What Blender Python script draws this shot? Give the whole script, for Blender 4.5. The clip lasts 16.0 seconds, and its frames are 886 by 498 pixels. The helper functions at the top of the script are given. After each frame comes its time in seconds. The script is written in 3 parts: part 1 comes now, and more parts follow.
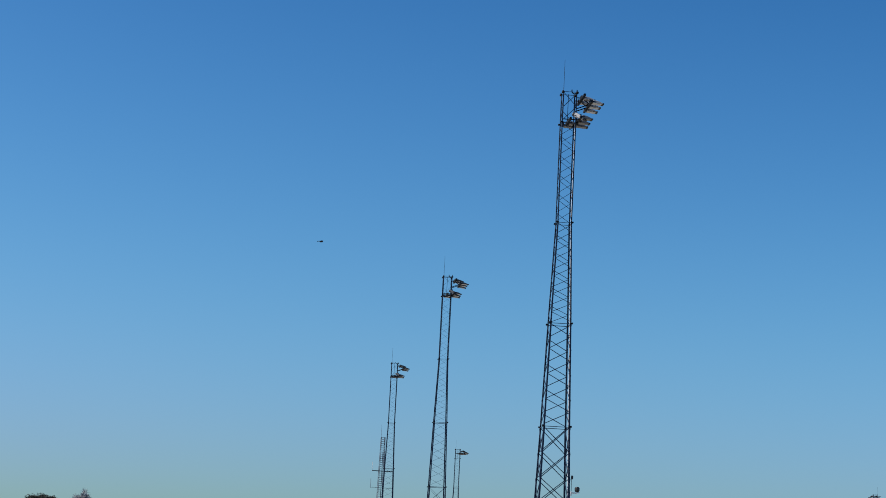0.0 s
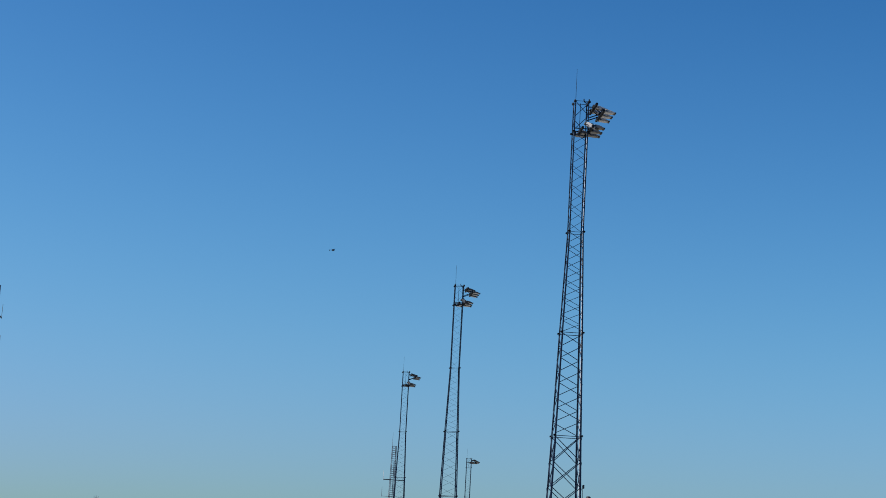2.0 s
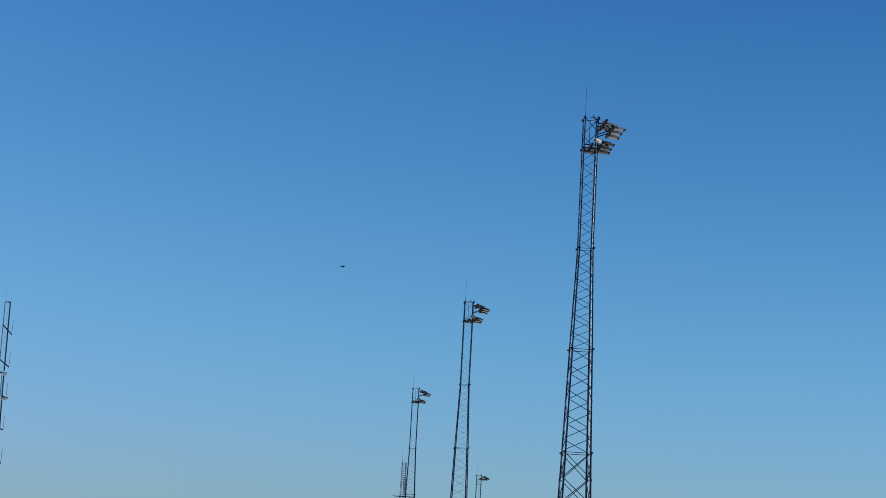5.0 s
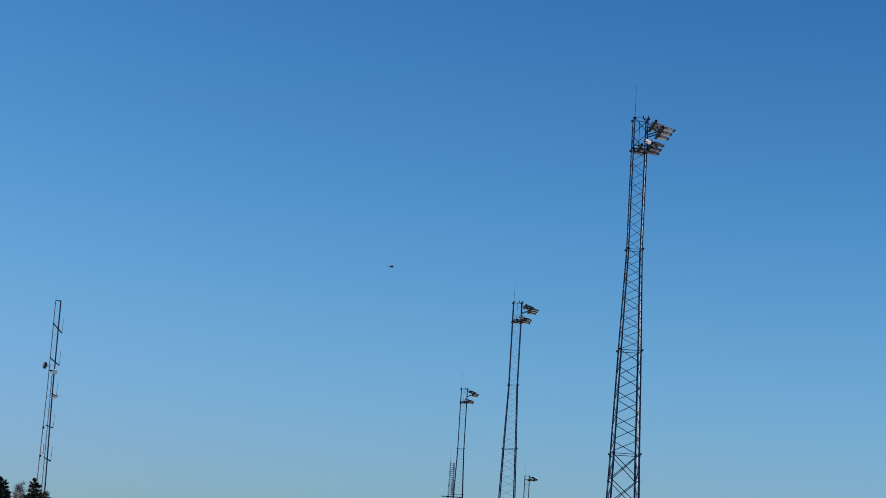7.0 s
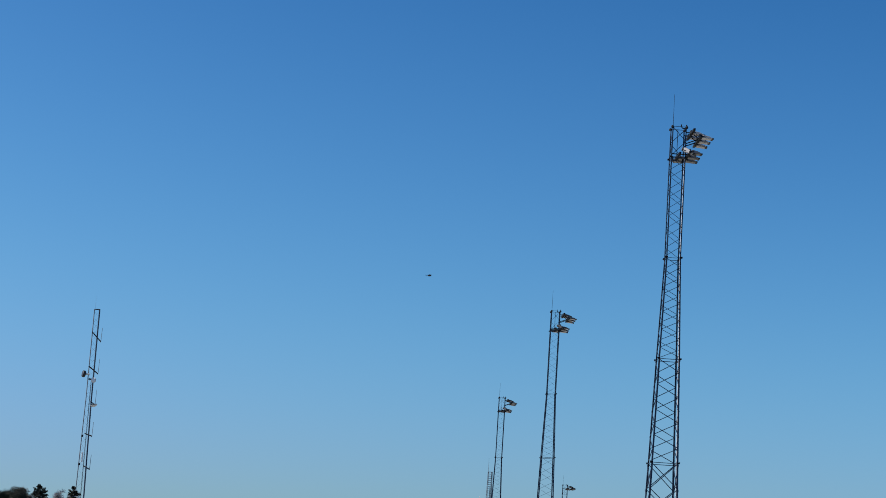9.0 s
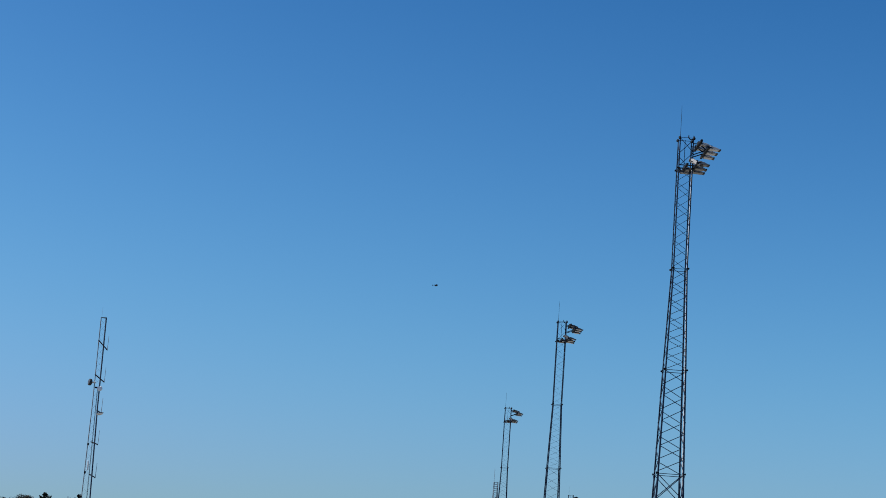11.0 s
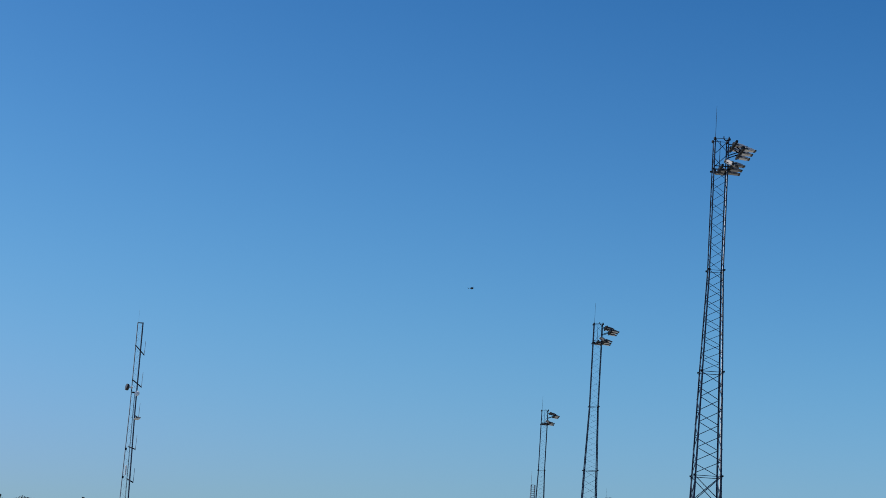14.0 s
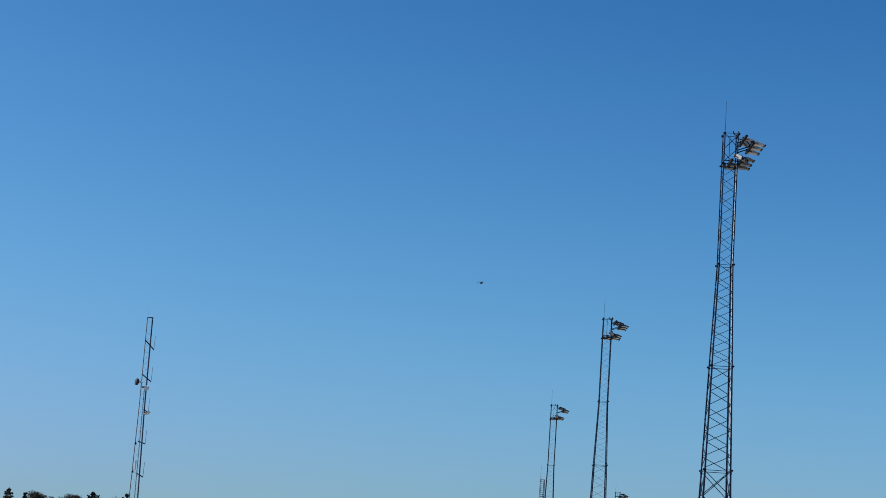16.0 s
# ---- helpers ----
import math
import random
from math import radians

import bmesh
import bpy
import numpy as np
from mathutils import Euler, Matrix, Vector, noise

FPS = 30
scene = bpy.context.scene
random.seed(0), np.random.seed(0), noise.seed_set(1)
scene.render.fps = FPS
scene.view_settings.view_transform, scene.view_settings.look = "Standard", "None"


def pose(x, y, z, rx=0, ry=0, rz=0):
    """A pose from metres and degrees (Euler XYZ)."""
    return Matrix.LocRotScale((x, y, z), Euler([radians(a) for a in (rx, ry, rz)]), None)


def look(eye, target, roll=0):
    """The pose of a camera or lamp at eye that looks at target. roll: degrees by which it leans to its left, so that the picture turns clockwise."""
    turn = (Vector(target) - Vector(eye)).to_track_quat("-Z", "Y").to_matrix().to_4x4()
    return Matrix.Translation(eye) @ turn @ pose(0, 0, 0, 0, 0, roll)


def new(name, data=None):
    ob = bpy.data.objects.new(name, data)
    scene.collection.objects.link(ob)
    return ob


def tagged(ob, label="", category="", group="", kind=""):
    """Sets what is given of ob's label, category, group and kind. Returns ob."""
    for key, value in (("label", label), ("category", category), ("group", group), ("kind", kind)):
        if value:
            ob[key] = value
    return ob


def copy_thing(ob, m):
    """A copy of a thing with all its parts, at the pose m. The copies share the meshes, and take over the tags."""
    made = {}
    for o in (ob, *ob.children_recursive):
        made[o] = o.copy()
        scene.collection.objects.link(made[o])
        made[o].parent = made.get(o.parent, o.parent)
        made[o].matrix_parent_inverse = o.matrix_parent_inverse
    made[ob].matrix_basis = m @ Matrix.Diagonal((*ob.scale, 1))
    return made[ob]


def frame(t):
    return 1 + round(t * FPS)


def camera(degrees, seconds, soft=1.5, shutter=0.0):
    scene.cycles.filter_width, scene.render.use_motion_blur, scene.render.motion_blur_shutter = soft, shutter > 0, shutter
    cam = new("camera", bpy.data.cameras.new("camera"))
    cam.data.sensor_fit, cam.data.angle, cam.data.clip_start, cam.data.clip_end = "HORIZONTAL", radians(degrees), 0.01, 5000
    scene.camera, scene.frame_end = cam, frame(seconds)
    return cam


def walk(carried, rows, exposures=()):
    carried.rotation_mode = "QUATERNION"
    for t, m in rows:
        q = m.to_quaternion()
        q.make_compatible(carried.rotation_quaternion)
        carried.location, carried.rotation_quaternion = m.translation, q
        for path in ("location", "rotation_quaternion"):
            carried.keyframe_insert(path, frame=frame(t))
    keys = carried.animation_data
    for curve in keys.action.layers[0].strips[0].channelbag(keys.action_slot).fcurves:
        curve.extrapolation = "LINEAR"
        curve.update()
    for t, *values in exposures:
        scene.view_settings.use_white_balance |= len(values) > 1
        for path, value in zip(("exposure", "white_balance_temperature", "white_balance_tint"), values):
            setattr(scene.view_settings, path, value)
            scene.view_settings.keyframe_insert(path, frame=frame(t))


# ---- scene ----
# ---- camera: one hand-held stand, the picture swings slowly up and to the left ----
EYE = 1.6
cam = camera(23.735, 16.0, soft=0.85)
# seconds, heading to the left, tilt up, roll (degrees)
ROWS = [
    (0.0, -0.000, 9.313, 2.995),
    (0.5, 0.116, 9.335, 3.284),
    (1.0, 0.237, 9.424, 3.246),
    (1.5, 0.281, 9.493, 3.165),
    (2.0, 0.335, 9.537, 3.186),
    (2.5, 0.435, 9.624, 3.185),
    (3.0, 0.519, 9.738, 3.222),
    (3.5, 0.547, 9.801, 3.152),
    (3.7, 0.561, 9.824, 3.158),
    (5.8, 0.783, 9.999, 3.288),
    (6.0, 0.988, 9.969, 3.376),
    (6.5, 1.561, 9.887, 3.501),
    (7.0, 1.975, 9.897, 3.614),
    (7.5, 2.354, 9.942, 3.635),
    (8.0, 2.710, 9.931, 3.661),
    (8.5, 2.953, 9.994, 3.769),
    (9.0, 3.032, 10.070, 3.800),
    (9.2, 3.056, 10.108, 3.835),
    (11.3, 3.355, 10.340, 4.217),
    (11.5, 3.578, 10.339, 4.258),
    (12.0, 4.179, 10.280, 4.373),
    (12.5, 4.329, 10.238, 4.218),
    (13.0, 4.247, 10.285, 4.094),
    (13.5, 4.217, 10.379, 4.031),
    (14.0, 4.218, 10.341, 3.871),
    (14.5, 4.246, 10.241, 3.700),
    (15.0, 4.287, 10.209, 3.759),
    (15.5, 4.344, 10.203, 3.809),
    (16.0, 4.468, 10.180, 3.905),
]

walk(cam, [(t, pose(0, 0, EYE, 90 + tilt, 0, left) @ pose(0, 0, 0, 0, 0, roll)) for t, left, tilt, roll in ROWS],
     exposures=[(0.0, 0.92), (6.5, 0.93), (12.0, 0.94), (13.5, 0.945), (16.0, 0.935)])

# ---- light: clear sky, low sun to the left and a little behind ----
SUN_AZ, SUN_EL = -91.3, 36.7
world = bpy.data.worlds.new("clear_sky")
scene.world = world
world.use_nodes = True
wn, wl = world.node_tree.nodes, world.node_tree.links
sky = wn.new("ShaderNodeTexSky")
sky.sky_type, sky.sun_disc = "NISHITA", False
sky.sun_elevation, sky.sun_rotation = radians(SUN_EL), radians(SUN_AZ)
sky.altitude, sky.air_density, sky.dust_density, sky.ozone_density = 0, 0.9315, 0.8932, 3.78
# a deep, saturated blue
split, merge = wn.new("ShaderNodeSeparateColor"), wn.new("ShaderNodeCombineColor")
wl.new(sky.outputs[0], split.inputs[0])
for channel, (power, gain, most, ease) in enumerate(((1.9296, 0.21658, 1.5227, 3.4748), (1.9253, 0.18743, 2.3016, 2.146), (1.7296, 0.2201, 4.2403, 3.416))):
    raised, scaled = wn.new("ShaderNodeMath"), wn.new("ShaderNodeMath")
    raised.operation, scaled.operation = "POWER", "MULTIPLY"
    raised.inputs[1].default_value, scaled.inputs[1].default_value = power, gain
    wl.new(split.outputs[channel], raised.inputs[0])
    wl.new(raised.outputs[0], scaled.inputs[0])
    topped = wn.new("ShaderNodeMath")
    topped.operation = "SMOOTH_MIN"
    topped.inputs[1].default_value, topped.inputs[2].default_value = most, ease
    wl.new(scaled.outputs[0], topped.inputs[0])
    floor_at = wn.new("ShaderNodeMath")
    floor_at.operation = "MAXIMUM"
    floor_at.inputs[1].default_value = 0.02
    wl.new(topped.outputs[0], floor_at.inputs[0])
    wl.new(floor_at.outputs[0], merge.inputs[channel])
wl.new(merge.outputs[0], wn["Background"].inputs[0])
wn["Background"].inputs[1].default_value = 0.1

sun_data = bpy.data.lights.new("sun", "SUN")
sun_data.energy, sun_data.angle, sun_data.color = 3.0, radians(0.5), (1.0, 0.94, 0.85)
sun = new("sun", sun_data)
sa, se = radians(SUN_AZ), radians(SUN_EL)
sun_way = Vector((math.sin(sa) * math.cos(se), math.cos(sa) * math.cos(se), math.sin(se)))
sun.matrix_basis = look(sun_way * 300, (0, 0, 0))


# ---- materials ----
def surface(name, dark, light, rough=0.6, metal=0.0, grain=12.0, blot=0.8, bump=0.2, specks=None, pieces=0.0, shine=0.5):
    """Two colours mixed by fine grain and broad blotches, with relief."""
    m = bpy.data.materials.new(name)
    m.use_nodes = True
    n, l = m.node_tree.nodes, m.node_tree.links
    b = n["Principled BSDF"]
    co = n.new("ShaderNodeTexCoord")
    fine, broad = n.new("ShaderNodeTexNoise"), n.new("ShaderNodeTexNoise")
    fine.inputs["Scale"].default_value, fine.inputs["Detail"].default_value = grain, 6
    broad.inputs["Scale"].default_value, broad.inputs["Detail"].default_value = blot, 3
    for t in (fine, broad):
        l.new(co.outputs["Object"], t.inputs["Vector"])
    add = n.new("ShaderNodeMath")
    add.operation = "ADD"
    l.new(fine.outputs[0], add.inputs[0])
    l.new(broad.outputs[0], add.inputs[1])
    last = add
    if pieces:
        info, mul = n.new("ShaderNodeObjectInfo"), n.new("ShaderNodeMath")
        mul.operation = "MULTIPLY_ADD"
        l.new(info.outputs["Random"], mul.inputs[0])
        mul.inputs[1].default_value = pieces
        l.new(add.outputs[0], mul.inputs[2])
        last = mul
    ramp = n.new("ShaderNodeValToRGB")
    ramp.color_ramp.elements[0].position, ramp.color_ramp.elements[0].color = 0.0, (*dark, 1)
    ramp.color_ramp.elements[1].position, ramp.color_ramp.elements[1].color = 1.0, (*light, 1)
    half = n.new("ShaderNodeMapRange")
    half.inputs["From Min"].default_value, half.inputs["From Max"].default_value = 0.7, 1.3 + pieces
    l.new(last.outputs[0], half.inputs[0])
    l.new(half.outputs[0], ramp.inputs[0])
    colour = ramp.outputs[0]
    if specks:
        spot, cut, mix = n.new("ShaderNodeTexNoise"), n.new("ShaderNodeMapRange"), n.new("ShaderNodeMix")
        spot.inputs["Scale"].default_value, spot.inputs["Detail"].default_value = specks[1], 4
        l.new(co.outputs["Object"], spot.inputs["Vector"])
        cut.inputs["From Min"].default_value, cut.inputs["From Max"].default_value = 0.58, 0.68
        l.new(spot.outputs[0], cut.inputs[0])
        mix.data_type = "RGBA"
        l.new(cut.outputs[0], mix.inputs["Factor"])
        l.new(colour, mix.inputs["A"])
        mix.inputs["B"].default_value = (*specks[0], 1)
        colour = mix.outputs["Result"]
    l.new(colour, b.inputs["Base Color"])
    b.inputs["Roughness"].default_value, b.inputs["Metallic"].default_value = rough, metal
    b.inputs["Specular IOR Level"].default_value = shine
    if bump:
        bu = n.new("ShaderNodeBump")
        bu.inputs["Strength"].default_value, bu.inputs["Distance"].default_value = bump, 0.02
        l.new(fine.outputs[0], bu.inputs["Height"])
        l.new(bu.outputs[0], b.inputs["Normal"])
    return m


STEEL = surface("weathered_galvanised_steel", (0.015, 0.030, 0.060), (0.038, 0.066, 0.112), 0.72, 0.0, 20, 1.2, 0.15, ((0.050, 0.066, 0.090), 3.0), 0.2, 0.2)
DARK_STEEL = surface("dark_bracket_steel", (0.005, 0.008, 0.014), (0.014, 0.019, 0.029), 0.7, 0.0, 18, 1.5, 0.15, None, 0.0, 0.2)
HOUSING = surface("bleached_lamp_housing", (0.42, 0.40, 0.39), (0.62, 0.59, 0.58), 0.55, 0.0, 22, 2.5, 0.1, ((0.20, 0.19, 0.175), 5.0))
LENS = surface("frosted_lamp_glass", (0.66, 0.63, 0.645), (0.84, 0.81, 0.82), 0.15, 0.0, 15, 3.0, 0.0)
# darker copies of glass and housing; the lower tier's shade is in their colour
DIM_LENS = surface("shaded_lamp_glass", (0.085, 0.072, 0.070), (0.17, 0.145, 0.14), 0.12, 0.0, 15, 3.0, 0.0)
SHADED = surface("shaded_lamp_housing", (0.13, 0.125, 0.13), (0.27, 0.26, 0.265), 0.5, 0.0, 22, 2.5, 0.1)
CHARCOAL = surface("charcoal_lamp_housing", (0.045, 0.046, 0.052), (0.10, 0.10, 0.108), 0.5, 0.0, 22, 2.5, 0.1)
RIM = surface("black_lamp_end", (0.012, 0.012, 0.013), (0.035, 0.034, 0.033), 0.5, 0.0, 20, 2.0, 0.1)
MAST_GREY = surface("grey_radio_mast_steel", (0.085, 0.105, 0.135), (0.17, 0.195, 0.23), 0.7, 0.0, 20, 1.0, 0.1, None, 0.2)
# pale colour of the bright line painted between the lamp-side legs
BRIGHT_LINE = surface("pale_bright_line", (0.45, 0.47, 0.50), (0.66, 0.68, 0.70), 0.45, 0.1, 16, 1.5, 0.05)
WHITE = surface("white_painted_metal", (0.70, 0.70, 0.69), (0.84, 0.84, 0.82), 0.4, 0.0, 14, 2.0, 0.05)
BLACK = surface("black_plastic", (0.012, 0.012, 0.014), (0.03, 0.03, 0.033), 0.45, 0.0, 20, 2.0, 0.05)
BARK = surface("grey_brown_bark", (0.07, 0.055, 0.04), (0.16, 0.13, 0.10), 0.9, 0.0, 9, 1.0, 0.6)
PALE_BARK = surface("pale_grey_twigs", (0.24, 0.25, 0.26), (0.40, 0.41, 0.43), 0.85, 0.0, 9, 1.0, 0.4)
NEEDLES = surface("dark_spruce_needles", (0.012, 0.018, 0.012), (0.034, 0.042, 0.024), 0.8, 0.0, 6, 0.7, 0.0, ((0.075, 0.045, 0.025), 1.4))
LEAVES = surface("olive_leaves", (0.012, 0.017, 0.010), (0.036, 0.041, 0.024), 0.75, 0.0, 5, 0.6, 0.0, ((0.06, 0.042, 0.025), 1.0))
RUST_LEAVES = surface("russet_leaves", (0.030, 0.026, 0.018), (0.085, 0.048, 0.032), 0.75, 0.0, 5, 0.6, 0.0, ((0.07, 0.075, 0.03), 1.0))
GRASS = surface("dry_short_grass", (0.15, 0.148, 0.115), (0.30, 0.282, 0.235), 0.95, 0.0, 3.0, 0.02, 0.5, ((0.07, 0.085, 0.03), 0.05))
PLANE_PAINT = surface("dark_aircraft_paint", (0.005, 0.008, 0.016), (0.011, 0.017, 0.030), 0.4, 0.1, 3, 0.4, 0.0)


# ---- mesh helpers ----
def part(name, bm, material, parent=None, label=""):
    bmesh.ops.recalc_face_normals(bm, faces=bm.faces)
    me = bpy.data.meshes.new(name)
    bm.to_mesh(me)
    bm.free()
    me.materials.append(material)
    ob = new(name, me)
    if parent:
        ob.parent = parent
    if label:
        ob["label"] = label
    return ob


def axes(p, q, side=None):
    """A frame along p to q: its length, and the pose whose z runs along it."""
    p, q = Vector(p), Vector(q)
    w = (q - p).normalized()
    ref = Vector(side) if side else (Vector((0, 0, 1)) if abs(w.z) < 0.95 else Vector((1, 0, 0)))
    u = (ref - w * ref.dot(w)).normalized()
    v = w.cross(u)
    m = Matrix((u, v, w)).transposed().to_4x4()
    m.translation = p
    return (q - p).length, m


def prism(bm, outline, length, m, taper=1.0):
    """An outline in x and y pulled along z."""
    low = [bm.verts.new(m @ Vector((a, b, 0))) for a, b in outline]
    top = [bm.verts.new(m @ Vector((a * taper, b * taper, length))) for a, b in outline]
    n = len(outline)
    for i in range(n):
        bm.faces.new((low[i], low[(i + 1) % n], top[(i + 1) % n], top[i]))
    bm.faces.new(low[::-1])
    bm.faces.new(top)


def angle_bar(p, q, size, thick, side=None, bm=None):
    """A rolled L section from p to q, its heel on the line."""
    bm = bm or bmesh.new()
    length, m = axes(p, q, side)
    prism(bm, [(0, 0), (size, 0), (size, thick), (thick, thick), (thick, size), (0, size)], length, m)
    return bm


def tube(p, q, r, r2=None, n=8, bm=None):
    bm = bm or bmesh.new()
    length, m = axes(p, q)
    ring = [(r * math.cos(2 * math.pi * i / n), r * math.sin(2 * math.pi * i / n)) for i in range(n)]
    prism(bm, ring, length, m, (r2 if r2 is not None else r) / r)
    return bm


def box(sx, sy, sz, m=None, bevel=0.0, bm=None):
    bm = bm or bmesh.new()
    got = bmesh.ops.create_cube(bm, size=1.0)["verts"]
    bmesh.ops.scale(bm, vec=(sx, sy, sz), verts=got)
    if bevel:
        edges = list({e for v in got for e in v.link_edges})
        made = bmesh.ops.bevel(bm, geom=edges, offset=bevel, segments=2, affect="EDGES", profile=0.5)
        got = list({v for v in made["verts"]} | {v for v in got if v.is_valid})
    if m:
        bmesh.ops.transform(bm, matrix=m, verts=got)
    return bm


def lathe(profile, m, n=16, bm=None):
    """Rings of (radius, height) turned about z."""
    bm = bm or bmesh.new()
    rings = []
    for r, h in profile:
        rings.append([bm.verts.new(m @ Vector((r * math.cos(2 * math.pi * i / n), r * math.sin(2 * math.pi * i / n), h))) for i in range(n)])
    for a, b in zip(rings, rings[1:]):
        for i in range(n):
            bm.faces.new((a[i], a[(i + 1) % n], b[(i + 1) % n], b[i]))
    bm.faces.new(rings[0][::-1])
    bm.faces.new(rings[-1])
    return bm


def at_polar(az, distance, z=0.0):
    a = radians(az)
    return Vector((distance * math.sin(a), distance * math.cos(a), z))


# ---- ground: one sheet out to the horizon ----
bm = bmesh.new()
R_STEPS, N = [0, 15, 60, 150, 300, 600, 1200, 2400, 4600], 48
centre = bm.verts.new((0, 0, 0))
rings = []
for rad in R_STEPS[1:]:
    rings.append([bm.verts.new((rad * math.cos(2 * math.pi * i / N), rad * math.sin(2 * math.pi * i / N), 0.0)) for i in range(N)])
for i in range(N):
    bm.faces.new((centre, rings[0][i], rings[0][(i + 1) % N]))
for a, b in zip(rings, rings[1:]):
    for i in range(N):
        bm.faces.new((a[i], b[i], b[(i + 1) % N], a[(i + 1) % N]))
tagged(part("ground", bm, GRASS), "flat open field of short dry grass", "ground", kind="structure")


# ---- floodlight masts ----
TOP = 31.4
# depth below the top, width of the square
LEVELS = [(0.07, 0.84), (1.95, 0.864), (7.93, 0.864), (13.9, 1.24), (19.9, 1.555), (25.9, 1.94), (31.4, 2.28)]
CORNERS = [(-1, -1), (1, -1), (1, 1), (-1, 1)]


SCALE = [1.0]


def width_at(depth):
    for (d0, w0), (d1, w1) in zip(LEVELS, LEVELS[1:]):
        if depth <= d1 + 1e-6:
            return SCALE[0] * (w0 + (w1 - w0) * (depth - d0) / (d1 - d0))
    return SCALE[0] * LEVELS[-1][1]


def corner(i, depth, inset=0.0):
    w = width_at(depth) / 2 - inset
    cx, cy = CORNERS[i % 4]
    return Vector((cx * w, cy * w, TOP - depth))


def floodlight(parent, x, y, z, reach=0.66, tilt=4.0, aim=0.0, deep=1.0, shell=None, glass=None):
    """A flat asymmetric floodlight: wedge housing, frosted glass below, black end, stirrup."""
    m = pose(x, y, z, 0, tilt, aim)
    bm = bmesh.new()
    w = 0.25
    side = [(0.0, -0.06), (0.0, 0.07 * deep), (0.10, 0.10 * deep), (reach * 0.62, 0.07 * deep), (reach, 0.03 * (deep - 1)), (reach, -0.05)]
    turn = m @ Matrix.Translation((0, w, 0)) @ Matrix.Rotation(radians(90), 4, "X")
    prism(bm, side, 2 * w, turn)
    bmesh.ops.bevel(bm, geom=list(bm.edges), offset=0.012, segments=1, affect="EDGES")
    lamp = part("floodlight", bm, shell or HOUSING, parent, "floodlight with darkened housing colour" if shell else "bleached beige floodlight with glass underneath")
    part("glass", box(reach * 0.82, 0.43, 0.014, m @ pose(reach * 0.47, 0, -0.064, 0, 0.5, 0), 0.004), glass or LENS, lamp, "lamp glass with shade in its colour" if glass else "frosted glass")
    part("end_cap", box(0.10, 0.44, 0.085, m @ pose(reach + 0.045, 0, -0.028), 0.012), RIM, lamp, "black end cap")
    part("gear_box", box(0.15, 0.34, 0.20, m @ pose(-0.09, 0, 0.05), 0.02), RIM, lamp, "black gear box")
    bm = bmesh.new()
    for s in (-1, 1):
        box(0.24, 0.012, 0.045, m @ pose(0.04, s * (w + 0.012), 0.01), 0, bm)
    box(0.03, 2 * w + 0.04, 0.05, m @ pose(-0.08, 0, 0.01), 0, bm)
    part("stirrup", bm, DARK_STEEL, lamp, "dark steel stirrup")
    return lamp


def cross_arm(parent, x, z, y0, y1):
    part("cross_arm", box(0.13, y1 - y0, 0.13, pose(x, (y0 + y1) / 2, z), 0.01), DARK_STEEL, parent, "dark square steel arm")


